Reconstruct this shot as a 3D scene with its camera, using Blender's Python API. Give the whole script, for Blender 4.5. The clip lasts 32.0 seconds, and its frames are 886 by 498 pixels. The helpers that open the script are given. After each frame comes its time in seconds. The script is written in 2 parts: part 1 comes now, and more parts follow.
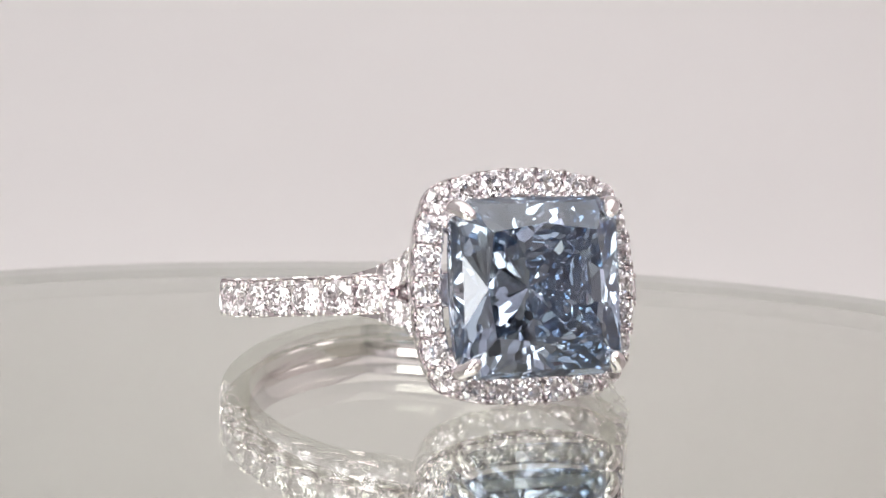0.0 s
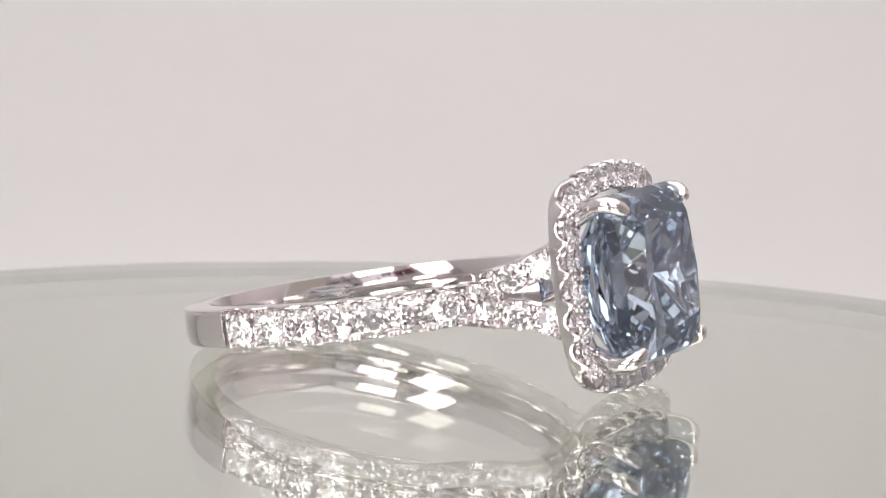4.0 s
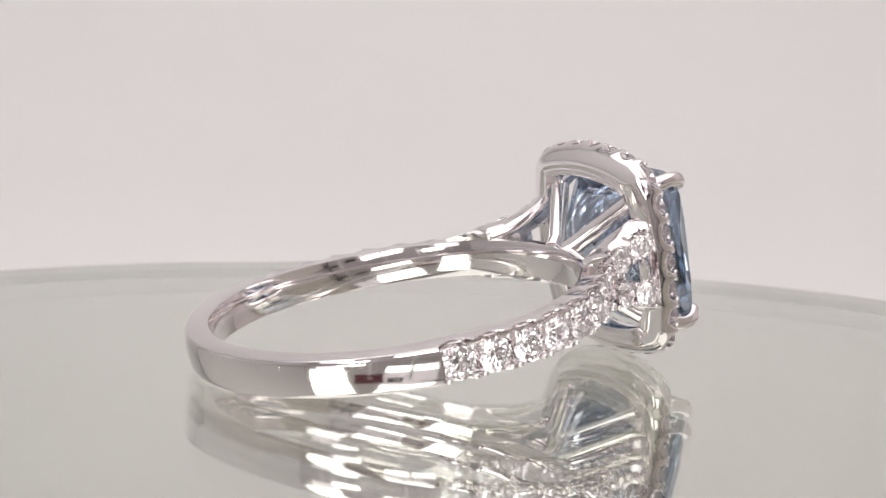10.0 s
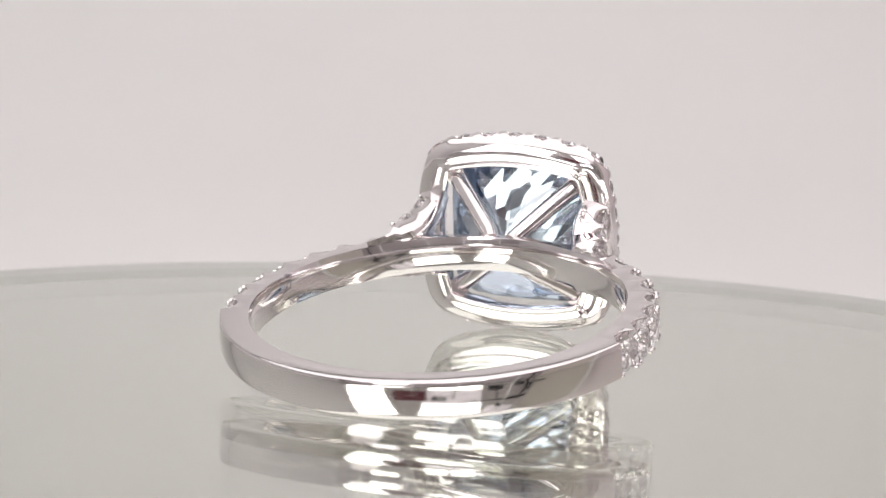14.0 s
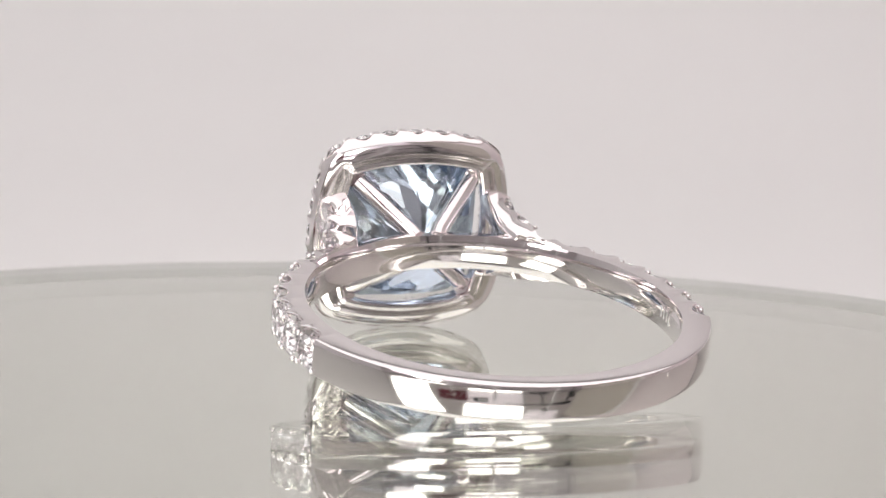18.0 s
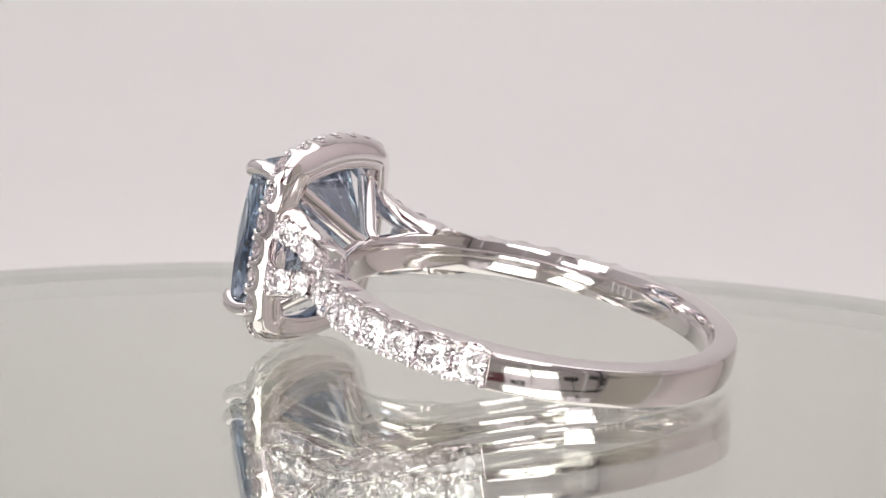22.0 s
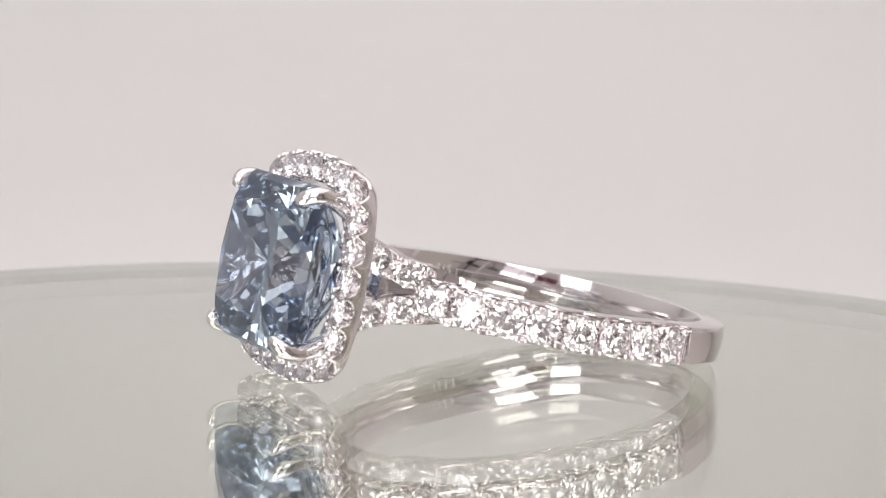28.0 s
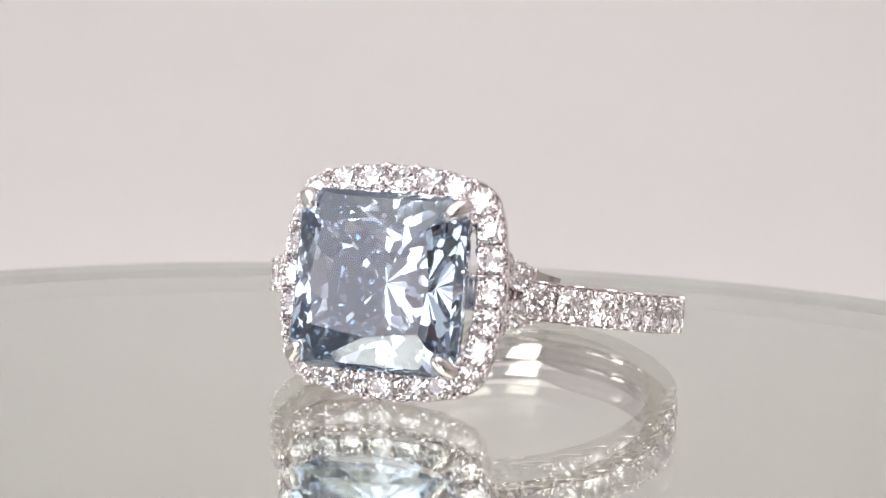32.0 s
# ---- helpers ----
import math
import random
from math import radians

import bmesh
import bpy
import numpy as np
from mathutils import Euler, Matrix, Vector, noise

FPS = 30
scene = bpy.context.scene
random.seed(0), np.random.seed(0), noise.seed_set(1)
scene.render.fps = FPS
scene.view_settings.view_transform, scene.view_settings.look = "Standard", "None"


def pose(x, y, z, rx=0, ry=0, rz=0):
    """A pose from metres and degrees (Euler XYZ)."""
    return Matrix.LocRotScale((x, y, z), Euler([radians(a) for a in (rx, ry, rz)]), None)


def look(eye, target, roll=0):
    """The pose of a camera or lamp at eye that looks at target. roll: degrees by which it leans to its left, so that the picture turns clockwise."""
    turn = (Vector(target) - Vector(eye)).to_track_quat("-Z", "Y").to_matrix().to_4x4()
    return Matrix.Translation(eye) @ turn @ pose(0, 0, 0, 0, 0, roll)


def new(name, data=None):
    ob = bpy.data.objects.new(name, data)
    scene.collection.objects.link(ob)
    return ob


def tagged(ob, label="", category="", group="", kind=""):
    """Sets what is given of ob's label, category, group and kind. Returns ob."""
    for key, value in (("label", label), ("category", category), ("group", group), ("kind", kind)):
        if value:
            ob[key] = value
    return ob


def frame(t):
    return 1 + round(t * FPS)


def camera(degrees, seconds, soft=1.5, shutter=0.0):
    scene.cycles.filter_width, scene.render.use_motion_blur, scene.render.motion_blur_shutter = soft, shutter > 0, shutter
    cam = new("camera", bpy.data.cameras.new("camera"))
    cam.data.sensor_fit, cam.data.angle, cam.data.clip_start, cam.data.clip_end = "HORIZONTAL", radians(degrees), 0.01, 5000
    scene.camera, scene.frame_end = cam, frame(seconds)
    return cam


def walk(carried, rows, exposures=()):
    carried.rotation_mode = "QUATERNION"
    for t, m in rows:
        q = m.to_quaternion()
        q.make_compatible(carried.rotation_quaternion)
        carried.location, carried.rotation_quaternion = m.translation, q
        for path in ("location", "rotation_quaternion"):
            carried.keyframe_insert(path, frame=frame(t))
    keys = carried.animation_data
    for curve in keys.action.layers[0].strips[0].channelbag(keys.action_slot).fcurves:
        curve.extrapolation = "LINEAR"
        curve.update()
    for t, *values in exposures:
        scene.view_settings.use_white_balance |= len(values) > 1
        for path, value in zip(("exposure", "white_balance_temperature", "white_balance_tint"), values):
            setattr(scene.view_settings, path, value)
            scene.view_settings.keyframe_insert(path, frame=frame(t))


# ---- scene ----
MM = 0.001
LIFT = 0.02355                    # height of the lens above the glass

# ---- camera: stands still ----
cam = camera(21.733, 32.0, soft=1.1)


def gaze(yaw, pitch, roll):
    y, p = radians(yaw), radians(pitch)
    eye = Vector((0.0, -0.110, LIFT))
    ahead = Vector((-math.sin(y) * math.cos(p), math.cos(y) * math.cos(p), math.sin(p)))
    return look(eye, eye + ahead, roll)


STAND = gaze(0.444, -9.289, 1.690)
cam.data.dof.use_dof = True
cam.data.dof.focus_distance, cam.data.dof.aperture_fstop = 0.109, 105
walk(cam, [(0, STAND), (32, STAND)])

# ---- light ----
PANEL_GLOW, TOP_GLOW = 4.6, 1.02
world = bpy.data.worlds.new("studio")
world.use_nodes = True
world.node_tree.nodes["Background"].inputs[0].default_value = (0.9, 0.87, 0.86, 1)
world.node_tree.nodes["Background"].inputs[1].default_value = 0.3
scene.world = world
scene.view_settings.exposure = -0.08
scene.cycles.max_bounces = scene.cycles.transmission_bounces = scene.cycles.glossy_bounces = 20   # light runs long ways inside the stones


# ---- materials ----
def material(name, color=(0.8, 0.8, 0.8), rough=0.5, metal=0.0, ior=1.5, through_light=0.0, glow=0.0):
    m = bpy.data.materials.new(name)
    m.use_nodes = True
    b = m.node_tree.nodes["Principled BSDF"]
    b.inputs["Base Color"].default_value = (*color, 1)
    b.inputs["Roughness"].default_value = rough
    b.inputs["Metallic"].default_value = metal
    b.inputs["IOR"].default_value = ior
    b.inputs["Transmission Weight"].default_value = through_light
    if glow:
        b.inputs["Emission Color"].default_value = (*color, 1)
        b.inputs["Emission Strength"].default_value = glow
    return m


def nodes_of(m):
    return m.node_tree.nodes, m.node_tree.links, m.node_tree.nodes["Principled BSDF"]


def grained(m, scale, amount, bump, distance, rough_span=None, tint=None):
    """Two-scale variation: colour stains, roughness and a fine relief."""
    n, l, b = nodes_of(m)
    co = n.new("ShaderNodeTexCoord")
    big = n.new("ShaderNodeTexNoise")
    big.inputs["Scale"].default_value, big.inputs["Detail"].default_value = scale, 5
    fine = n.new("ShaderNodeTexNoise")
    fine.inputs["Scale"].default_value, fine.inputs["Detail"].default_value = scale * 14, 3
    l.new(co.outputs["Object"], big.inputs["Vector"])
    l.new(co.outputs["Object"], fine.inputs["Vector"])
    base = b.inputs["Base Color"].default_value
    ramp = n.new("ShaderNodeMix")
    ramp.data_type = "RGBA"
    ramp.inputs["A"].default_value = [c * (1 - amount) for c in base[:3]] + [1]
    other = tint or [min(1, c * (1 + amount)) for c in base[:3]]
    ramp.inputs["B"].default_value = [*other[:3], 1]
    l.new(big.outputs["Fac"], ramp.inputs["Factor"])
    l.new(ramp.outputs["Result"], b.inputs["Base Color"])
    if bump:
        bp = n.new("ShaderNodeBump")
        bp.inputs["Strength"].default_value, bp.inputs["Distance"].default_value = bump, distance
        l.new(fine.outputs["Fac"], bp.inputs["Height"])
        l.new(bp.outputs["Normal"], b.inputs["Normal"])
    if rough_span:
        mp = n.new("ShaderNodeMapRange")
        mp.inputs["To Min"].default_value, mp.inputs["To Max"].default_value = rough_span
        l.new(fine.outputs["Fac"], mp.inputs["Value"])
        l.new(mp.outputs["Result"], b.inputs["Roughness"])
    return m


def tinted_stone(name, color, ior):
    """A clear stone that takes its colour from every pass and bounce of the light, deeper the longer the way."""
    m = bpy.data.materials.new(name)
    m.use_nodes = True
    n, l = m.node_tree.nodes, m.node_tree.links
    n.remove(n["Principled BSDF"])
    g = n.new("ShaderNodeBsdfGlass")
    g.inputs["Color"].default_value = (*color, 1)
    g.inputs["Roughness"].default_value = 0.0
    g.inputs["IOR"].default_value = ior
    l.new(g.outputs["BSDF"], n["Material Output"].inputs["Surface"])
    return m


WHITE_GOLD = grained(material("white_gold", (0.845, 0.805, 0.812), 0.06, 1.0), 180, 0.03, 0.05, 0.00002, (0.04, 0.12))
BEAD_GOLD = material("bead_gold", (0.82, 0.79, 0.80), 0.12, 1.0)
STAMP = material("worn_stamp", (0.86, 0.85, 0.85), 0.35, 1.0)
DARK_PIT = material("dark_pit", (0.03, 0.025, 0.025), 0.6, 0.3)
DIAMOND = material("colourless_diamond", (0.97, 0.94, 0.965), 0.0, 0.0, 2.42, 1.0)
BLUE_DIAMOND = tinted_stone("blue_diamond", (0.80, 0.84, 0.888), 2.42)
PLATE_GLASS = material("plate_glass", (0.95, 0.967, 0.94), 0.0, 0.0, 1.5, 1.0)
SILVERING = material("mirror_silvering", (0.862, 0.875, 0.832), 0.0, 1.0)
PLASTIC = grained(material("white_plastic", (0.75, 0.74, 0.72), 0.35), 60, 0.03, 0.1, 0.0002)
PAPER = grained(material("backdrop_paper", (0.828, 0.81, 0.81), 0.85), 6, 0.02, 0.08, 0.0004)
WALL = grained(material("wall_paint", (0.838, 0.828, 0.83), 0.8), 5, 0.03, 0.1, 0.0005)
# rosy tint added to the wall colour to throw pink light on the backdrop
ROSE_CAST_WALL = grained(material("wall_with_rosy_cast", (0.865, 0.79, 0.80), 0.8), 5, 0.03, 0.1, 0.0005)
# wall colour darkened so that the ring reflects a dimmer front
DIMMED_WALL = grained(material("dimmed_wall", (0.52, 0.485, 0.485), 0.8), 5, 0.08, 0.1, 0.0005)
HOUSING = grained(material("pale_grey_housing", (0.62, 0.61, 0.61), 0.45, 0.0), 40, 0.08, 0.1, 0.0002)
DIFFUSER = material("lit_diffuser", (1.0, 0.985, 0.97), 0.6, glow=PANEL_GLOW)
# glow of the strip added under the left panel
VEIL_GLOW = material("veil_glow", (1.0, 0.93, 0.975), 0.6, glow=1.05)
# glow put in for light falling on pale surfaces that are no lamps
PALE_GLOW = material("pale_glow", (0.92, 0.86, 0.91), 0.6, glow=0.34)
BEIGE = grained(material("beige_board", (0.56, 0.52, 0.475), 0.8), 8, 0.05, 0.1, 0.0004)
# glow of the added overhead fill
ROOF_FILL = material("roof_fill_glow", (1.0, 0.982, 0.97), 0.6, glow=TOP_GLOW)
GROUND_EDGE = grained(material("ground_glass_edge", (0.90, 0.90, 0.87), 0.7), 200, 0.05, 0.2, 0.0001)
RED = grained(material("dark_red_plastic", (0.11, 0.016, 0.027), 0.4), 30, 0.1, 0.1, 0.0002)
BLACK = grained(material("black_metal", (0.02, 0.02, 0.022), 0.5, 0.2), 50, 0.2, 0.1, 0.0002)


# ---- building helpers ----
def mesh_of(name, verts, faces, scale=MM, smooth=False):
    me = bpy.data.meshes.new(name)
    me.from_pydata([Vector(v) * scale for v in verts], [], faces)
    me.validate()
    bm = bmesh.new()
    bm.from_mesh(me)
    bmesh.ops.recalc_face_normals(bm, faces=bm.faces)
    bm.to_mesh(me)
    bm.free()
    if smooth:
        for p in me.polygons:
            p.use_smooth = True
        me.set_sharp_from_angle(angle=radians(42))
    return me


def part(name, me, mat, parent, m=None, label=""):
    """One mesh object under a thing or a part."""
    ob = new(name, me)
    if not me.materials:
        me.materials.append(mat)
    ob.parent = parent
    if m is not None:
        ob.matrix_basis = m
    return tagged(ob, label)


def box_mesh(name, sx, sy, sz, bevel=0.0, scale=1.0):
    bm = bmesh.new()
    bmesh.ops.create_cube(bm, size=1.0)
    bmesh.ops.scale(bm, vec=(sx * scale, sy * scale, sz * scale), verts=bm.verts)
    if bevel:
        bmesh.ops.bevel(bm, geom=bm.edges[:], offset=bevel * scale, segments=3, affect="EDGES", profile=0.5)
    me = bpy.data.meshes.new(name)
    bm.to_mesh(me)
    bm.free()
    return me


def sweep(rings, closed):
    """Skin over a row of closed sections of equal length."""
    n, k = len(rings), len(rings[0])
    verts = [p for ring in rings for p in ring]
    faces = []
    for i in range(n if closed else n - 1):
        a, b = i * k, (i + 1) % n * k
        for j in range(k):
            h = (j + 1) % k
            faces.append((a + j, a + h, b + h, b + j))
    if not closed:
        faces += [tuple(range(k)), tuple(range((n - 1) * k, n * k))]
    return verts, faces


def facet_solid(planes, size):
    """The convex body inside all planes (normal, distance), as a cutter grinds it: face by face."""
    s = size
    c = [Vector((x, y, z)) for x in (-s, s) for y in (-s, s) for z in (-s, s)]
    polys = [[c[i] for i in f] for f in ((0, 1, 3, 2), (4, 6, 7, 5), (0, 4, 5, 1), (2, 3, 7, 6), (0, 2, 6, 4), (1, 5, 7, 3))]
    for nrm, d in planes:
        nrm = Vector(nrm).normalized()
        kept, cut = [], []
        for poly in polys:
            out = []
            for a, b in zip(poly, poly[1:] + poly[:1]):
                da, db = a.dot(nrm) - d, b.dot(nrm) - d
                if da <= 1e-7:
                    out.append(a)
                if (da < -1e-7 and db > 1e-7) or (da > 1e-7 and db < -1e-7):
                    p = a.lerp(b, da / (da - db))
                    out.append(p)
                    cut.append(p)
                elif abs(da) <= 1e-7:
                    cut.append(a)
            if len(out) > 2:
                kept.append(out)
        uniq = []
        for p in cut:
            if all((p - q).length > 1e-5 for q in uniq):
                uniq.append(p)
        if len(uniq) > 2:
            mid = sum(uniq, Vector()) / len(uniq)
            u = (uniq[0] - mid).normalized()
            v = nrm.cross(u)
            uniq.sort(key=lambda p: math.atan2((p - mid).dot(v), (p - mid).dot(u)))
            kept.append(uniq)
        polys = kept
    verts, faces, seen = [], [], {}
    for poly in polys:
        f = []
        for p in poly:
            key = (round(p.x, 4), round(p.y, 4), round(p.z, 4))
            if key not in seen:
                seen[key] = len(verts)
                verts.append(p)
            if not f or f[-1] != seen[key]:
                f.append(seen[key])
        if len(f) > 2 and f[0] == f[-1]:
            f.pop()
        if len(set(f)) > 2 and len(set(f)) == len(f):
            faces.append(f)
    return verts, faces


def facet(az, angle, r, z):
    """A facet that faces az, slopes by angle from the table's plane, and passes through radius r at height z."""
    a, s = radians(az), radians(angle)
    nrm = Vector((math.sin(s) * math.cos(a), math.sin(s) * math.sin(a), math.cos(s)))
    return nrm, nrm.dot(Vector((r * math.cos(a), r * math.sin(a), z)))


def round_brilliant():
    """A round brilliant of radius 1, table up along +z."""
    p = [(Vector((0, 0, 1)), 0.30)]
    p += [facet(22.5 * k, 90, 0.985, 0) for k in range(16)]
    p += [facet(45 * k, 34, 1.0, 0.03) for k in range(8)]
    p += [facet(22.5 + 45 * k, 21, 0.545, 0.30) for k in range(8)]
    p += [facet(11.25 + 22.5 * k, 41, 0.99, 0.03) for k in range(16)]
    p += [facet(45 * k, 180 - 40.8, 1.0, -0.03) for k in range(8)]
    p += [facet(11.25 + 22.5 * k, 180 - 42.3, 0.99, -0.03) for k in range(16)]
    return facet_solid(p, 1.5)


def bowed(e, half, p):
    """The radius at azimuth e of a square with soft sides."""
    c, q = abs(math.cos(radians(e))), abs(math.sin(radians(e)))
    return half * (c ** p + q ** p) ** (-1 / p)


def radiant():
    """A square stone with cut corners, table up along +z, the girdle at z = 0."""
    h, d = 3.98, 4.98
    cut = random.Random(41)                  # the hand of the cutter: no two facets quite alike

    def off(x):
        return cut.uniform(-x, x)

    p = [(Vector((0, 0, 1)), 1.22)]
    for k in range(4):
        a = 90 * k
        p += [facet(a, 90, h, 0), facet(a + 45, 90, d, 0)]
        # crown: a steep step, then a broad triangle between two flatter facets that reach the table
        main = (36.5, 29, 36.5, 37)[k]
        rim = 3.69 - 0.67 / math.tan(radians(main))
        p += [facet(a, 60, h, 0.05), facet(a, main, 3.69, 0.55)]
        p += [facet(a + e, main - 5.5, rim * math.cos(radians(8)), 1.22) for e in (-8, 8)]
        p += [facet(a + 45, 51, d, 0.05), facet(a + 45, 33, 4.56, 0.55)]
        p += [facet(a + e, 35, 3.83, 0.90) for e in (-22.5, 22.5)]
        # pavilion: long steps under the girdle
        p += [facet(a, 180 - 86, h, -0.06), facet(a, 180 - 80, 3.956, -0.40), facet(a, 180 - 73, 3.868, -0.90)]
        p += [facet(a + 45, 180 - 82, d, -0.06), facet(a + 45, 180 - 70, 4.90, -0.66)]
        # then three rings of ever flatter chevrons and needles that meet in a star
        p += [facet(a + e + off(1), 180 - 51 - off(1.5), bowed(e, 3.80, 6), -1.12) for e in (-7, 7, -20, 20, -33, 33, 45)]
        p += [facet(a + e + off(1), 180 - 44 - off(1.2), bowed(e, 3.06, 3.4), -1.90) for e in (0, -14, 14, -27, 27, -39, 39)]
        p += [facet(a + e + off(1), 180 - 40 - off(0.8), bowed(e, 2.05, 2.6), -2.81) for e in (-7, 7, -21, 21, -35, 35, 45)]
        p += [facet(a + e + off(1.5), 180 - 36 - off(0.9), 0.0, -4.37) for e in (0, -13, 13, -28, 28, 45)]
    return facet_solid(p, 7)


def tube(path, radii, k=14):
    """A round bar along a path, with domed ends."""
    pts = [Vector(p) for p in path]
    rings = []
    for i, p in enumerate(pts):
        t = (pts[min(i + 1, len(pts) - 1)] - pts[max(i - 1, 0)]).normalized()
        u = t.orthogonal().normalized() if i == 0 else (u - t * u.dot(t)).normalized()
        v = t.cross(u)
        rings.append([p + (u * math.cos(6.28318 * j / k) + v * math.sin(6.28318 * j / k)) * radii[i] for j in range(k)])
    return sweep(rings, False)


# ---- the room of the light tent ----
def structure(name, me, mat, m, label):
    ob = new(name, me)
    me.materials.append(mat)
    ob.matrix_basis = m
    return tagged(ob, label, kind="structure")


TABLE_Z = -0.045
# seamless paper: flat table, a wide curve, then upright
sheet = []
for i in range(40):
    y = -0.55 + i * 0.03
    sheet.append((y, TABLE_Z))
    if y > 0.35:
        break
y0, r0 = sheet[-1][0], 0.45
sheet += [(y0 + r0 * math.sin(radians(a)), TABLE_Z + r0 * (1 - math.cos(radians(a)))) for a in range(3, 91, 3)]
sheet.append((y0 + r0, 0.95))
verts, faces = [], []
for i, (y, z) in enumerate(sheet):
    verts += [(-0.75, y, z), (0.75, y, z)]
    if i:
        faces.append((2 * i - 2, 2 * i - 1, 2 * i + 1, 2 * i))
backdrop = structure("backdrop", mesh_of("backdrop", verts, faces, 1.0, True), PAPER, pose(0, 0, 0),
                     "pale pinkish white seamless paper sweep behind the turntable")
backdrop.modifiers.new("thick", "SOLIDIFY").thickness = 0.002
structure("wall_left", box_mesh("wall", 0.02, 1.5, 1.1), WALL, pose(-0.77, 0.14, 0.45), "white side wall of the light tent")
# unseen; its tint stands in for the pinker light from the right
structure("wall_right", box_mesh("wall", 0.02, 1.5, 1.1), ROSE_CAST_WALL, pose(0.77, 0.14, 0.45), "white side wall of the light tent")
# unseen; its grey stands for the darker room beyond the tent's open front
structure("dim_front", box_mesh("wall", 1.52, 0.02, 1.1), DIMMED_WALL, pose(0, -0.62, 0.45), "unseen grey stand-in for the dim open front behind the lamps")
structure("ceiling", box_mesh("ceiling", 1.52, 1.5, 0.02), WALL, pose(0, 0.14, 1.01), "white ceiling of the light tent")
structure("floor", box_mesh("floor", 1.52, 1.5, 0.02), WALL, pose(0, 0.14, TABLE_Z - 0.03), "white table top under the paper")


# ---- lamps and added fill light ----
def lamp_panel(az, el, dist, w, h, low, high, reach=0.019):
    """A lit panel that faces the ring; az from straight behind the camera, to the right."""
    a, e = radians(az), radians(el)
    at = Vector((math.sin(a) * math.cos(e), -math.cos(a) * math.cos(e), math.sin(e))) * dist
    ob = new("lamp_panel")
    ob.matrix_basis = look(at, (0, 0, 0))
    part("housing", box_mesh("housing", w + 0.012, h + 0.012, 0.018, 0.003), HOUSING, ob, pose(0, 0, 0.012))
    for s in (-1, 1):
        hh = h * (low if s < 0 else high)
        zc = -h / 2 + hh / 2 if s < 0 else h / 2 - hh / 2
        part("diffuser", box_mesh("diffuser", w, hh, 0.006, 0.002), DIFFUSER, ob, pose(0, zc, 0))
    part("bracket", box_mesh("bracket", 0.02, 0.05, 0.012, 0.002), HOUSING, ob, pose(0, -h / 2 - 0.02, 0.022))
    away = Vector((math.sin(a), -math.cos(a), 0)) * reach
    foot = ob.matrix_basis.inverted() @ (at + away)
    drop = ob.matrix_basis.inverted() @ Vector((at.x + away.x, at.y + away.y, TABLE_Z + 0.003))
    part("stand_pole", mesh_of("stand_pole", *tube([foot, foot.lerp(drop, 0.5), drop], (0.006, 0.006, 0.006)), 1.0, True), HOUSING, ob)
    if reach > 0.05:
        arm = [Vector((0, 0, 0.012)), Vector((0, 0, 0.012)).lerp(foot, 0.5), foot]
        part("arm", mesh_of("arm", *tube(arm, (0.006, 0.006, 0.006)), 1.0, True), HOUSING, ob)
    return tagged(ob, "lit white lamp panel in a pale grey housing", "lamp", "lamp panels")


# unseen glowing panel, added to fill the tent with even light
top_panel = new("overhead_fill")
top_panel.matrix_basis = pose(0, 0.10, 0.965)
part("housing", box_mesh("housing", 1.44, 1.34, 0.03, 0.006), HOUSING, top_panel, pose(0, 0, 0.018))
part("diffuser", box_mesh("diffuser", 1.40, 1.30, 0.012, 0.003), ROOF_FILL, top_panel, pose(0, 0, 0))
tagged(top_panel, "large unseen glowing panel under the tent ceiling, added as fill light", "lamp")
left_panel = lamp_panel(-38.5, 31, 0.42, 0.14, 0.26, 0.42, 0.54, 0.13)
# added strip; its glow gives the pale veil on the stone's table
part("veil_strip", box_mesh("veil_strip", 0.116, 0.064, 0.006, 0.002), VEIL_GLOW, left_panel, pose(0.012, -0.160, 0), "added glowing strip that veils the stone's table")
lamp_panel(-26, 6.3, 0.42, 0.103, 0.038, 0.47, 0.50)
right_panel = lamp_panel(6, 32.5, 0.42, 0.20, 0.32, 0.16, 0.44)
# glow added in place of a well lit housing between the diffusers
part("housing_glow", box_mesh("housing_glow", 0.20, 0.126, 0.004, 0.001), PALE_GLOW, right_panel, pose(0, -0.0445, 0), "middle of the housing with added lilac glow")
part("clamp", box_mesh("clamp", 0.052, 0.038, 0.020, 0.004), BLACK, right_panel, pose(-0.050, -0.030, -0.002), "black clamp")
part("clamp_screen", box_mesh("clamp_screen", 0.026, 0.018, 0.002, 0.0005), HOUSING, right_panel, pose(-0.044, -0.030, -0.0132))

# a dark red box on a post between the two panels, and a black stand beside them
red_box = tagged(new("red_box"), "small dark red plastic box on a thin grey post", "box")
spot = Vector((-0.105, -0.357, 0.173))
red_box.matrix_basis = look(spot, (0, 0, 0))
part("body", box_mesh("body", 0.100, 0.080, 0.03, 0.004), RED, red_box, pose(0, 0, 0.005))
part("badge", box_mesh("badge", 0.014, 0.012, 0.002, 0.0006), PLASTIC, red_box, pose(0.004, -0.003, -0.0112))
post = [red_box.matrix_basis.inverted() @ Vector((spot.x, spot.y - 0.006, z)) for z in (spot.z - 0.015, 0.08, TABLE_Z + 0.003)]
part("post", mesh_of("post", *tube(post, (0.004, 0.004, 0.004)), 1.0, True), HOUSING, red_box)

def toward(az, el, dist):
    """A place seen from the ring; az from straight behind the camera, to the right."""
    a, e = radians(az), radians(el)
    return Vector((math.sin(a) * math.cos(e), -math.cos(a) * math.cos(e), math.sin(e))) * dist


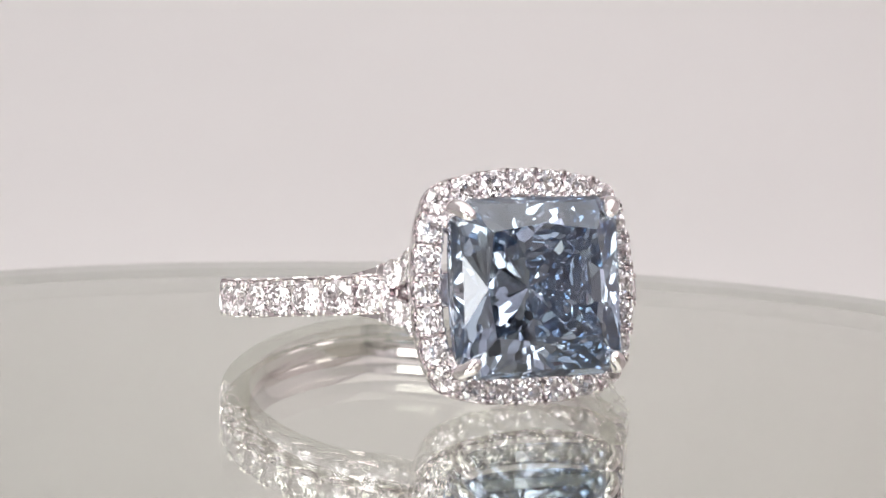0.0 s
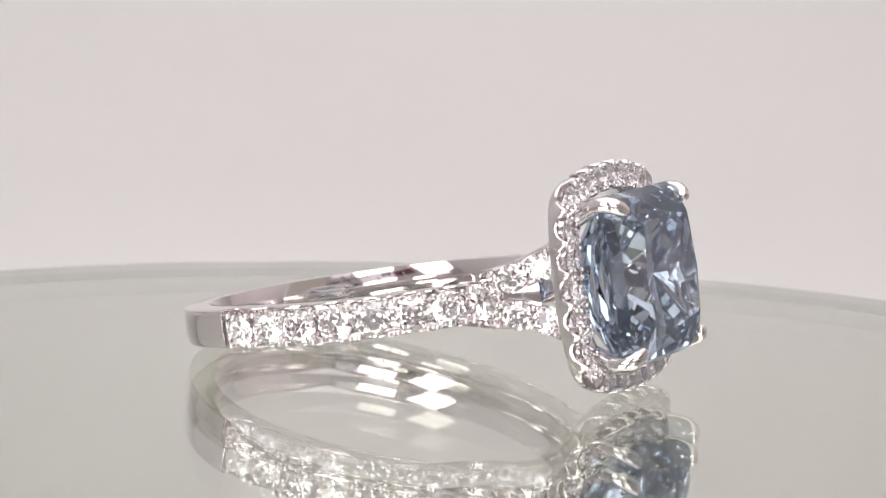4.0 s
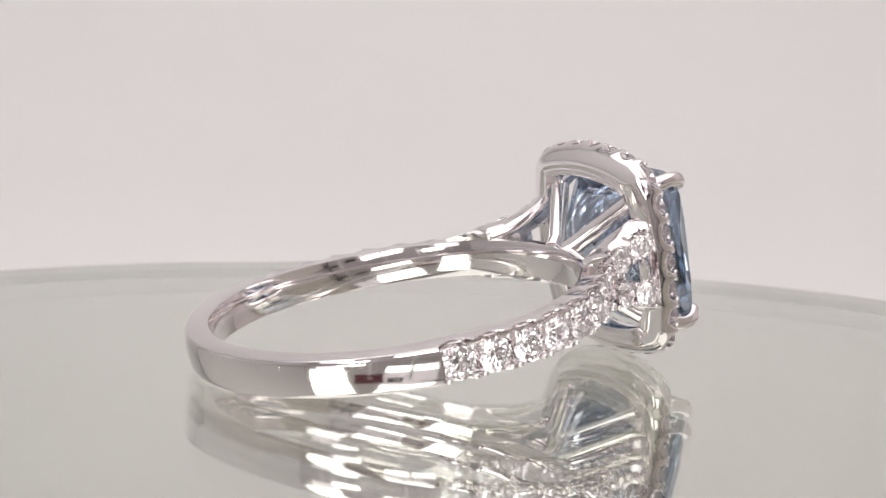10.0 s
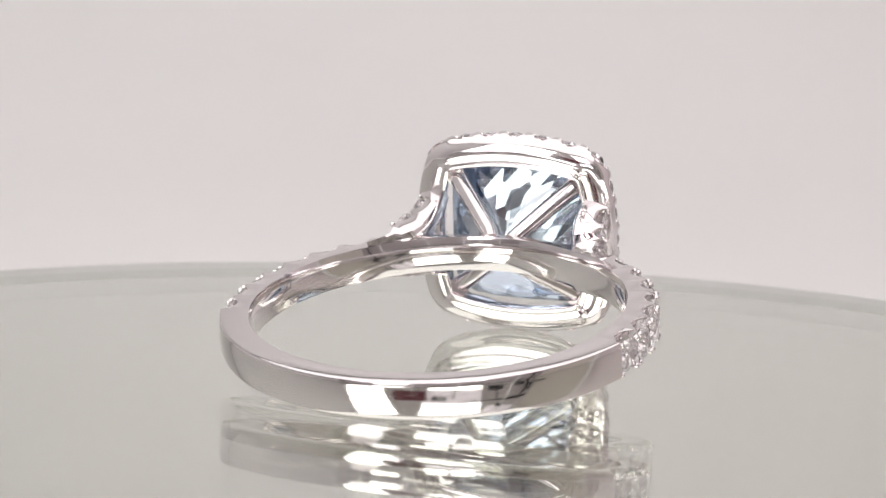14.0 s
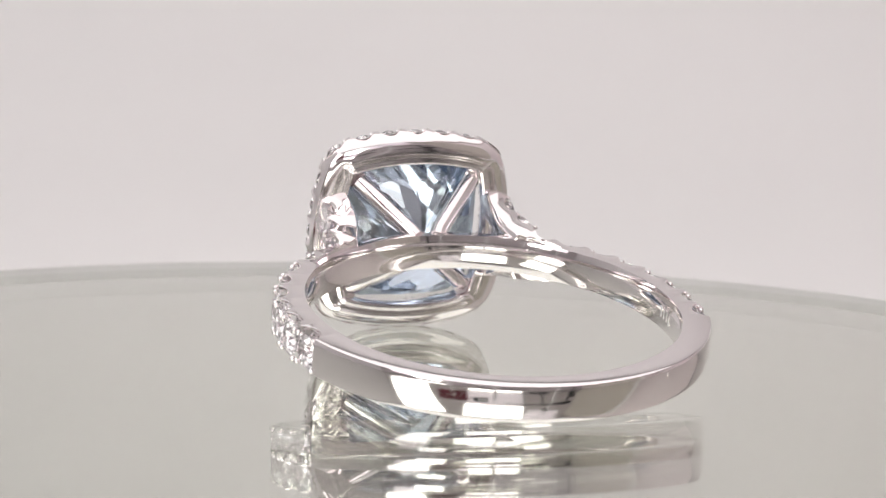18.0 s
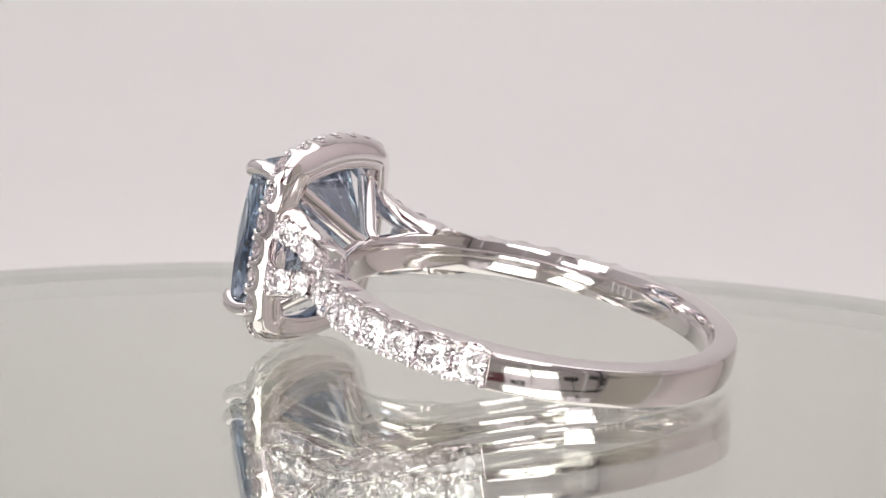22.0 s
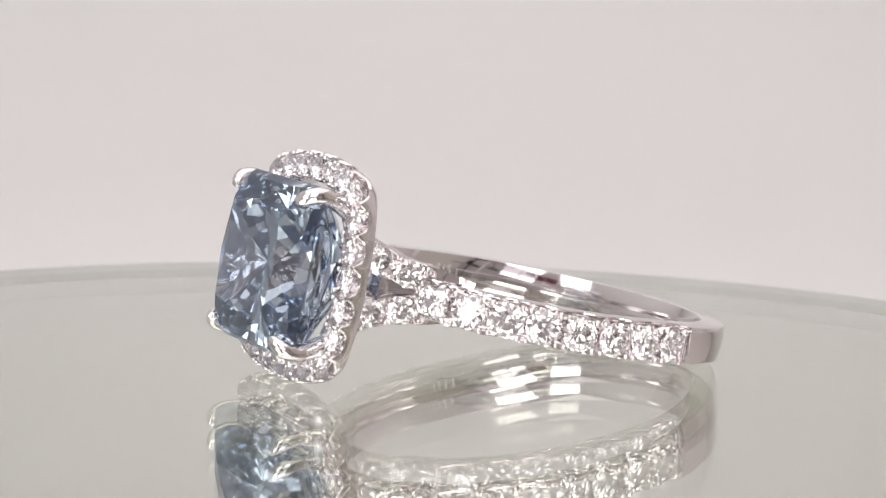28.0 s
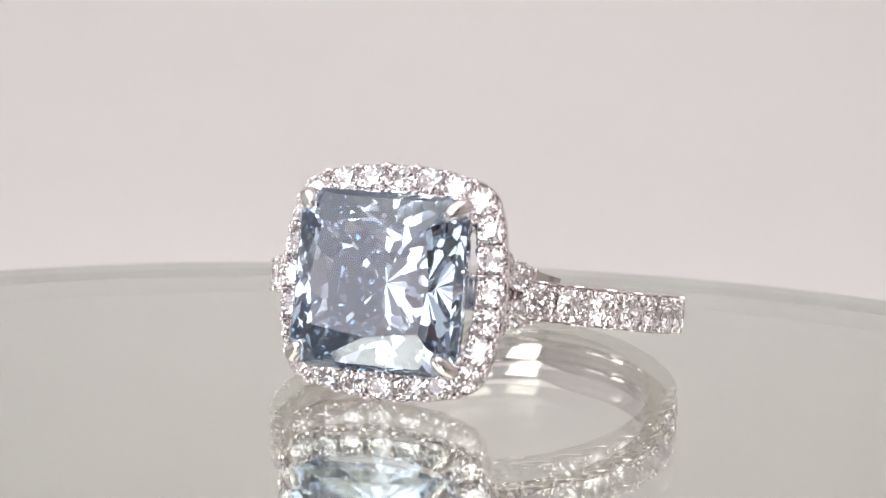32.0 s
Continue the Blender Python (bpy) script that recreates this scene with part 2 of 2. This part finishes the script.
stand = tagged(new("equipment_stand"), "black metal equipment stand with rail, clamps and short blocks", "stand")
stand.matrix_basis = Matrix.Translation((0.27, -0.29, TABLE_Z))
inverse = stand.matrix_basis.inverted()
part("pole", mesh_of("pole", *tube([(0, 0, 0.003), (0, 0, 0.15), (0, 0, 0.285)], (0.005, 0.005, 0.004)), 1.0, True), BLACK, stand)
part("foot_plate", box_mesh("foot_plate", 0.12, 0.10, 0.008, 0.002), BLACK, stand, pose(0, 0, 0.0065, 0, 0, 43))
for az, el, w, h in ((27, 17, 0.052, 0.034), (39, 14, 0.036, 0.026), (44.5, 18, 0.020, 0.058), (34, 37, 0.020, 0.024), (50, 13, 0.05, 0.010)):
    part("block", box_mesh("block", w, h, 0.012, 0.002), BLACK, stand, inverse @ look(toward(az, el, 0.405), (0, 0, 0)))
rail = [inverse @ toward(az, el, 0.41) for az, el in ((12, 31), (20, 31.5), (28, 31.5), (36, 30.5), (43, 28.5), (46, 27))]
part("rail", mesh_of("rail", *tube(rail, (0.002, 0.003, 0.004, 0.010, 0.011, 0.006)), 1.0, True), BLACK, stand)
part("bracket", mesh_of("bracket", *tube([inverse @ toward(az, el, 0.405) for az, el in ((27, 17), (29, 24), (30, 31))], (0.003, 0.003, 0.003)), 1.0, True), BLACK, stand)

# white board with added glow above the rail; a beige board closes the side
white_board = tagged(new("white_board"), "small white board in two fields on a thin post, with added glow", "lamp")
white_board.matrix_basis = look(toward(35, 46, 0.44), (0, 0, 0))
part("housing", box_mesh("housing", 0.102, 0.132, 0.014, 0.003), HOUSING, white_board, pose(0, 0, 0.010))
# the two white fields glow in place of the light that falls on them
for x, w in ((-0.030, 0.030), (0.018, 0.056)):
    part("diffuser", box_mesh("diffuser", w, 0.122, 0.006, 0.002), PALE_GLOW, white_board, pose(x, 0, 0))
top = toward(35, 46, 0.46)
post = [white_board.matrix_basis.inverted() @ Vector((top.x, top.y, z)) for z in (top.z, 0.1, TABLE_Z + 0.003)]
part("post", mesh_of("post", *tube(post, (0.004, 0.004, 0.004)), 1.0, True), HOUSING, white_board)

board = tagged(new("side_board"), "upright beige board with a white edge beside the turntable", "board")
board.matrix_basis = pose(0.44, -0.225, TABLE_Z + 0.262, 0, 0, 62)
part("panel", box_mesh("panel", 0.27, 0.012, 0.52, 0.003), BEIGE, board)
part("edge_strip", box_mesh("edge_strip", 0.026, 0.018, 0.52, 0.004), PLASTIC, board, pose(0.149, 0, 0), "white edge strip")
part("foot", box_mesh("foot", 0.20, 0.06, 0.010, 0.002), PLASTIC, board, pose(0, 0.01, -0.2545))

# ---- turntable ----
PLATE = (-1.7 * MM, -19.5 * MM)


def disc_mesh(name, radius, z0, z1, bevel, k=192):
    prof = [(radius - bevel, z1)]
    prof += [(radius - bevel + bevel * math.sin(radians(a)), z1 - bevel + bevel * math.cos(radians(a))) for a in range(15, 91, 15)]
    prof += [(radius, z0)]
    verts, faces = [], []
    for i in range(k):
        c, s = math.cos(2 * math.pi * i / k), math.sin(2 * math.pi * i / k)
        verts += [(r * c, r * s, z) for r, z in prof]
    m = len(prof)
    for i in range(k):
        a, b = i * m, (i + 1) % k * m
        faces += [(a + j, b + j, b + j + 1, a + j + 1) for j in range(m - 1)]
    faces += [[i * m for i in range(k)], [i * m + m - 1 for i in range(k)]]
    return mesh_of(name, verts, faces, MM, True)


turntable = tagged(new("turntable"), "round mirrored glass plate turning on a white base", "turntable")
turntable.matrix_basis = pose(*PLATE, TABLE_Z)
part("glass_plate", disc_mesh("glass_plate", 48, -2.88, 0, 0.15), PLATE_GLASS, turntable, pose(0, 0, -TABLE_Z), "clear polished glass plate")
part("mirror_backing", disc_mesh("mirror_backing", 47.95, -3.5, -2.80, 0.1), SILVERING, turntable, pose(0, 0, -TABLE_Z), "silvered mirror backing")
plate = bpy.data.meshes["glass_plate"]
plate.materials.append(GROUND_EDGE)
for p in plate.polygons:
    if abs(p.normal.z) < 0.9:
        p.material_index = 1
part("base", disc_mesh("base", 44, 0, 41.3, 2), PLASTIC, turntable, pose(0, 0, 0.0001), "white plastic base")

# ---- the ring ----
LEAN, TURN = 11.0, 1.08
REST = pose(0.345 * MM, -3.5 * MM, LIFT - 20.66 * MM, 0, 0, TURN) @ pose(0, 0, 0, LEAN)
TWIST = pose(0, 0, 0, 0, -0.8, 0)      # the band sits slightly turned against its head

ring = tagged(new("diamond_ring"), "white gold halo ring with square blue diamond on mirrored glass", "ring")
ring.matrix_basis = REST

R_IN, WIDE = 8.66, 0.89
PAVE = (-19.3, 60.2)      # the stretch of small stones on either shoulder, degrees from the side towards the head
STONES = 8
SLIP = -0.10              # the row of stones sits a little below the band's middle


def scoop(f, half, depth):
    """A round cut beside every stone of a row; f counts the stones, each in the middle of its step."""
    d = abs(f % 1.0 - 0.5) / half
    return depth * math.cos(min(1.0, d) * math.pi / 2) ** 0.55


def bend(side):
    """How far the band dips out of its plane towards the shoulders."""
    up = min(1.0, max(0.0, (side - PAVE[0]) / 34))
    down = min(1.0, max(0.0, (side - 42) / 30))
    return -0.09 * up * up * (3 - 2 * up) * (1 - down * down * (3 - 2 * down))


def band_ring(deg):
    """The band's section at an angle; 90 is the head, -90 the back."""
    side = deg if deg <= 90 else 180 - deg
    w, floor = WIDE, None
    ease = min(1.0, max(0.0, -side / 40))
    r_in = R_IN + 0.20 * ease * ease * (3 - 2 * ease)      # the band thins towards the back
    if side < PAVE[0]:
        crown = 10.40 - 0.23 * min(1.0, (PAVE[0] - side) / 60)
        edge = crown - 0.06
    elif side < PAVE[1]:
        f = (side - PAVE[0]) / (PAVE[1] - PAVE[0]) * STONES
        edge = 10.04 - scoop(f, 0.40, 0.46)
        crown, floor = 9.2, 9.2
    else:
        k = min(1.0, (side - PAVE[1]) / 12)
        crown, edge = 9.66 - 0.20 * k, 9.66 - 0.22 * k
    c, s = math.cos(radians(deg)), math.sin(radians(deg))
    if floor:
        b = w + 0.09 * min(1.0, (side - PAVE[0]) / 6)      # the wall away from the light side stands a little wider
        prof = [(r_in + 0.16, w), (edge - 0.08, w), (edge - 0.02, w - 0.02), (edge, w - 0.07)]
        prof += [(edge - 0.06, w - 0.10), (9.62, w - 0.17), (9.35, w - 0.42), (9.2, SLIP), (9.35, -b + 0.32), (9.62, -b + 0.09), (edge - 0.05, -b + 0.075)]
        prof += [(edge, -b + 0.06), (edge - 0.01, -b + 0.02), (edge - 0.06, -b), (r_in + 0.16, -w)]
    else:
        q = 0.17
        prof = [(r_in + 0.16, w), (edge - q, w), (edge - 0.29 * q, w - 0.29 * q), (edge, w - q)]
        prof += [(edge + (crown - edge) * (1 - (z / (w - q)) ** 2), z) for z in [(w - q) * 0.85 * (1 - 2 * i / 6) for i in range(7)]]
        prof += [(edge, -w + q), (edge - 0.29 * q, -w + 0.29 * q), (edge - q, -w), (r_in + 0.16, -w)]
    prof += [(r_in + 0.16 * (z / w) ** 2, z) for z in (-w + 0.05, -0.6, -0.3, 0, 0.3, 0.6, w - 0.05)]
    dip = bend(side)
    return [(r * c, r * s, z + dip) for r, z in prof]


angles = []
a = -90.0
while a < 270:
    angles.append(a)
    a += 0.75
for edge in (PAVE[0], 180 - PAVE[0]):
    angles += [edge - 0.05, edge + 0.05]
angles.sort()
band = part("band", mesh_of("band", *sweep([band_ring(x) for x in angles], True), MM, True), WHITE_GOLD, ring, TWIST,
            "polished white gold band")

STONE_MESH = mesh_of("small_stone", *round_brilliant(), 1.0)
bm = bmesh.new()
bmesh.ops.create_icosphere(bm, subdivisions=2, radius=1.0)
BEAD_MESH = bpy.data.meshes.new("bead")
for f in bm.faces:
    f.smooth = True
bm.to_mesh(BEAD_MESH)
bm.free()


def facing(at, axis, along, size):
    """A pose in the ring with +z along axis and +x along the row, in millimetres."""
    z = Vector(axis).normalized()
    x = Vector(along)
    x = (x - z * x.dot(z)).normalized()
    m = Matrix((x, z.cross(x), z)).transposed().to_4x4()
    return Matrix.Translation(Vector(at) * MM) @ m @ Matrix.Scale(size * MM, 4)


def bead(at, r):
    part("bead", BEAD_MESH, BEAD_GOLD, ring, Matrix.Translation(Vector(at) * MM) @ Matrix.Scale(r * MM, 4))


def turned(p):
    return TWIST @ Vector(p)


rnd = random.Random(7)
for side in (1, -1):
    step = (PAVE[1] - PAVE[0]) / STONES
    for i in range(STONES + 1):
        g = radians(PAVE[0] + step * i)
        for up in (1, -1):
            for d in ((-1.15, 1.15) if 0 < i < STONES else (1.6,) if i == 0 else (-1.3,)):
                gd = g + radians(d)
                bead(turned((side * 10.20 * math.cos(gd), 10.20 * math.sin(gd), bend(math.degrees(gd)) + SLIP + up * (0.69 + rnd.uniform(-0.03, 0.03)))), 0.15 + rnd.uniform(-0.015, 0.015))
        if i == STONES:
            break
        g = radians(PAVE[0] + step * (i + 0.5))
        out = Vector((side * math.cos(g), math.sin(g), 0))
        tilt = Vector((rnd.uniform(-1, 1), rnd.uniform(-1, 1), rnd.uniform(-1, 1))) * 0.06
        part("pave_stone", STONE_MESH, DIAMOND, ring, TWIST @ facing(out * 10.06 + Vector((0, 0, SLIP + bend(math.degrees(g)))), out + tilt, (rnd.uniform(-1, 1), 0.3, 1), 0.80))
    # a thin upright lip closes the row of stones towards the plain back
    g = radians(PAVE[0] + 0.45)
    lip = box_mesh("lip", 0.86, 0.14, 1.52, 0.05, MM)
    part("lip", lip, WHITE_GOLD, ring, TWIST @ Matrix.Translation(Vector((side * 9.82 * math.cos(g), 9.82 * math.sin(g), SLIP)) * MM)
         @ pose(0, 0, 0, 0, 0, math.degrees(g) if side > 0 else 180 - math.degrees(g)))

# split shoulders, two arms on either side
ARM = [(6.75, 7.05, 0.24), (6.1, 7.95, 0.50), (5.62, 8.75, 0.77), (5.22, 9.53, 1.03), (5.00, 10.2, 1.35), (4.92, 10.88, 1.66), (4.95, 11.6, 2.00)]
for side in (1, -1):
    for up in (1, -1):
        pts = []
        for i in range(len(ARM) - 1):
            p0, p1, p2, p3 = (Vector(ARM[max(0, min(len(ARM) - 1, i + j))]) for j in (-1, 0, 1, 2))
            for s in range(8):
                t = s / 8
                pts.append(0.5 * (2 * p1 + (p2 - p0) * t + (2 * p0 - 5 * p1 + 4 * p2 - p3) * t * t + (3 * p1 - p0 - 3 * p2 + p3) * t ** 3))
        pts.append(Vector(ARM[-1]))
        pts = [Vector((side * p.x, p.y, up * p.z)) for p in pts]

        def lie(i):
            """Along, outward and sideward at a point of the arm."""
            t = (pts[min(i + 1, len(pts) - 1)] - pts[max(i - 1, 0)]).normalized()
            f = min(1.0, i / 24)
            o = Vector((side * (0.78 + 0.17 * f), 0.62 - 0.30 * f, 0))
            o = (o - t * o.dot(t)).normalized()
            return t, o, t.cross(o)

        def inward(i, a):
            """The stone face leans towards the middle, the inner edge does not."""
            f = min(1.0, max(0.0, (i - 14) / 26))
            return Vector((0, 0, up * 0.45 * f * min(1.0, max(0.0, (a + 1.8) / 1.6))))

        rings = []
        for i, p in enumerate(pts):
            t, o, s = lie(i)
            f = i / (len(pts) - 1)
            w, deep = 0.66 - 0.07 * f, 1.30 + 0.70 * (1 - f) ** 1.5
            cutout = max(scoop((i - 16) / 16, 0.36, 0.38), 0) if 16 <= i <= 48 else 0
            top = 0.0 - cutout
            prof = [(-deep, -w * 0.45), (-deep * 0.9, -w * 0.8), (-deep * 0.65, -w * 0.97), (-deep * 0.36, -w * 1.07), (top - 0.06, -w), (top, -w + 0.04), (top - 0.05, -w + 0.08), (-0.40, -w + 0.12), (-0.78, 0),
                    (-0.40, w - 0.12), (top - 0.05, w - 0.08), (top, w - 0.04), (top - 0.06, w), (-deep * 0.36, w * 1.07), (-deep * 0.65, w * 0.97), (-deep * 0.9, w * 0.8), (-deep, w * 0.45)]
            if i < 20:
                prof = [(min(a, -0.95 * min(1, 2 - i / 10)), b) for a, b in prof]
            ring_pts = [p + o * a + s * b - inward(i, a) for a, b in prof]
            for q in ring_pts:          # the arm ends inside the band, never in the finger hole
                r = math.hypot(q.x, q.y)
                if r < 8.95:
                    q.x, q.y = q.x * 8.95 / r, q.y * 8.95 / r
            rings.append(ring_pts)
        part("shoulder_arm", mesh_of("shoulder_arm", *sweep(rings, False), MM, True), WHITE_GOLD, ring)
        for at in (24, 40):
            p = pts[at]
            t, o, s = lie(at)
            tilt = Vector((rnd.uniform(-1, 1), rnd.uniform(-1, 1), rnd.uniform(-1, 1))) * 0.06
            part("pave_stone", STONE_MESH, DIAMOND, ring, facing(p + o * 0.02 - inward(at, 0), o + tilt, t + s * rnd.uniform(-1, 1), 0.66))
        for at in (17, 31, 33, 46):
            t, o, s = lie(at)
            for ds in (-0.47, 0.47):
                bead(pts[at] + s * ds + o * 0.02 - inward(at, 0), 0.125 + rnd.uniform(-0.01, 0.01))

# a smooth plate closes the fork of the two arms on the finger side
for side in (1, -1):
    rings = []
    for i in range(15):
        f = i / 14
        x, y, z = 6.05 - 1.35 * f + 0.45 * f * f, 7.55 + 2.75 * f, 0.40 + 0.95 * f
        n = Vector((0.9, 0.25, 0)).normalized()
        rings.append([Vector((side * (x - n.x * d - 0.9), y - n.y * d, q * z)) for q, d in
                      ((-1, 0.0), (-0.5, 0.10), (0, 0.14), (0.5, 0.10), (1, 0.0), (1, 0.3), (0.5, 0.42), (0, 0.46), (-0.5, 0.42), (-1, 0.3))])
        for q in rings[-1]:
            r = math.hypot(q.x, q.y)
            if r < 8.95:
                q.x, q.y = q.x * 8.95 / r, q.y * 8.95 / r
    part("fork_plate", mesh_of("fork_plate", *sweep(rings, False), MM, True), WHITE_GOLD, ring)

# halo
HX, HZ, BULGE = 5.40, 5.38, 0.036


def cushion(b):
    """The outline's point in direction b: four bowed sides that meet in short round corners."""
    c, s = math.cos(b), math.sin(b)
    lo, hi = 3.0, 8.0
    for _ in range(26):
        k = (lo + hi) / 2
        x, z = abs(k * c), abs(k * s)
        if ((x + BULGE * z * z) / HX) ** 15 + ((z + BULGE * x * x) / HZ) ** 15 > 1:
            hi = k
        else:
            lo = k
    return Vector((lo * c - 0.05, 0, lo * s + 0.05))


def halo_path(u):
    """A point of the halo's outer outline and the outward direction, u from 0 to 1."""
    a = 2 * math.pi * u
    p, t = cushion(a), (cushion(a + 4e-3) - cushion(a - 4e-3)).normalized()
    return p, Vector((t.z, 0, -t.x))


# equal steps along the outline
table_u = [i / 2000 for i in range(2001)]
run, last = [0.0], halo_path(0)[0] - halo_path(0)[1] * 0.70
for u in table_u[1:]:
    q = halo_path(u)
    q = q[0] - q[1] * 0.70
    run.append(run[-1] + (q - last).length)
    last = q


def even(f):
    return float(np.interp((f % 1.0) * run[-1], run, table_u))


HALO_STONES = 24
rings = []
N = 24 * 20
for i in range(N):
    p, o = halo_path(even(i / N))
    c = scoop(i / N * HALO_STONES + 0.5, 0.42, 0.58)
    b = 0.18 * o.x ** 2 - 0.12               # the wall is lower and straighter where the shoulders meet it
    k = 1 - 0.7 * o.x ** 4
    prof = [(-0.42 * k, 11.47 + b), (-0.20 * k, 11.70 + b * 0.8), (-0.06 * k - c * 0.06, 11.94 + b * 0.4), (-c * 0.12, 12.18 - c * 0.35), (-c * 0.10, 12.40 - c), (-0.05 - c * 0.08, 12.50 - c), (-0.12 - c * 0.05, 12.50 - c),
            (-0.13, 12.42 - c * 0.9), (-0.22, 12.05 - c * 0.3), (-0.70, 11.78), (-1.18, 12.05), (-1.26, 12.45), (-1.34, 12.46), (-1.40, 12.36), (-1.52, 11.8 + b * 0.8),
            (-1.56, 11.36 + b), (-1.53, 11.28 + b), (-1.44, 11.24 + b), (-1.33, 11.26 + b), (-1.28, 11.29 + b), (-1.10, 11.27 + b), (-0.90, 11.27 + b), (-0.32 - 0.36 * k, 11.33 + b)]
    rings.append([p + o * a + Vector((0, y, 0)) for a, y in prof])
part("halo_frame", mesh_of("halo_frame", *sweep(rings, True), MM, True), WHITE_GOLD, ring, None, "scalloped white gold halo frame")
for i in range(HALO_STONES):
    p, o = halo_path(even(i / HALO_STONES))
    t = Vector((-o.z, 0, o.x))
    tilt = Vector((rnd.uniform(-1, 1), 0, rnd.uniform(-1, 1))) * 0.06
    part("halo_stone", STONE_MESH, DIAMOND, ring, facing(p - o * 0.70 + Vector((0, 12.42, 0)), Vector((0, 1, 0)) + tilt, t + o * rnd.uniform(-1, 1), 0.635))
    for s in (-0.13, 0.13):
        p, o = halo_path(even((i + 0.5 + s) / HALO_STONES))
        bead(p - o * 0.20 + Vector((0, 12.52, 0)), 0.125 + rnd.uniform(-0.01, 0.01))
        bead(p - o * 1.25 + Vector((0, 12.52, 0)), 0.12)

# centre stone, prongs and struts
GIRDLE = 13.84
verts, faces = radiant()
part("centre_stone", mesh_of("centre_stone", verts, faces, MM), BLUE_DIAMOND, ring, Matrix.Translation((0, GIRDLE * MM, 0)) @ pose(0, 0, 0, -90),
     "square cut blue diamond with clipped corners")
for sx in (1, -1):
    for sz in (1, -1):
        path = [(0.55, 9.30, 0.60), (0.80, 9.75, 0.85), (3.05, 11.75, 2.85)]
        part("strut", mesh_of("strut", *tube([(sx * x, y, sz * z) for x, y, z in path], (0.46, 0.46, 0.46)), MM, True), WHITE_GOLD, ring)
        path = [(3.15, 11.6, 3.0), (3.42, 12.4, 3.28), (3.60, 13.1, 3.50), (3.69, 13.6, 3.60), (3.67, 13.95, 3.58), (3.57, 14.26, 3.48),
                (3.40, 14.48, 3.31), (3.22, 14.62, 3.13), (3.13, 14.66, 3.04)]
        rad = (0.52, 0.50, 0.43, 0.40, 0.41, 0.40, 0.36, 0.28, 0.10)
        part("prong", mesh_of("prong", *tube([(sx * x, y, sz * z) for x, y, z in path], rad), MM, True), WHITE_GOLD, ring)

# maker's marks stamped inside the band, too worn to read, and one dark pit outside
for j, (deg, z0, w) in enumerate(((-3.0, 0.0, 0.10), (-5.2, -0.05, 0.09), (-7.6, 0.0, 0.12), (-10.4, -0.08, 0.08))):
    a = radians(deg)
    mark = box_mesh("stamp_mark", 0.03, w, 0.55 - 0.1 * (j % 2), 0.0, MM)
    part("stamp_mark", mark, STAMP, ring, TWIST @ Matrix.Translation(Vector((8.672 * math.cos(a), 8.672 * math.sin(a), z0)) * MM) @ pose(0, 0, 0, 0, 0, deg))
a = math.atan2(-8.95, 5.07)
part("pit", BEAD_MESH.copy(), DARK_PIT, ring, TWIST @ Matrix.Translation(Vector((10.20 * math.cos(a), 10.20 * math.sin(a), 0.52)) * MM) @ Matrix.Diagonal((0.00005, 0.00005, 0.00011, 1)), "tiny dark pit")

SPEED = 9.9786


def spin(t):
    return pose(0, 0, 0, 0, 0, SPEED * (t - 16))


def motions():
    times = [i * 1.0 for i in range(33)]
    walk(ring, [(t, spin(t) @ REST) for t in times])
    walk(turntable, [(t, pose(*PLATE, TABLE_Z) @ spin(t)) for t in times])


motions()
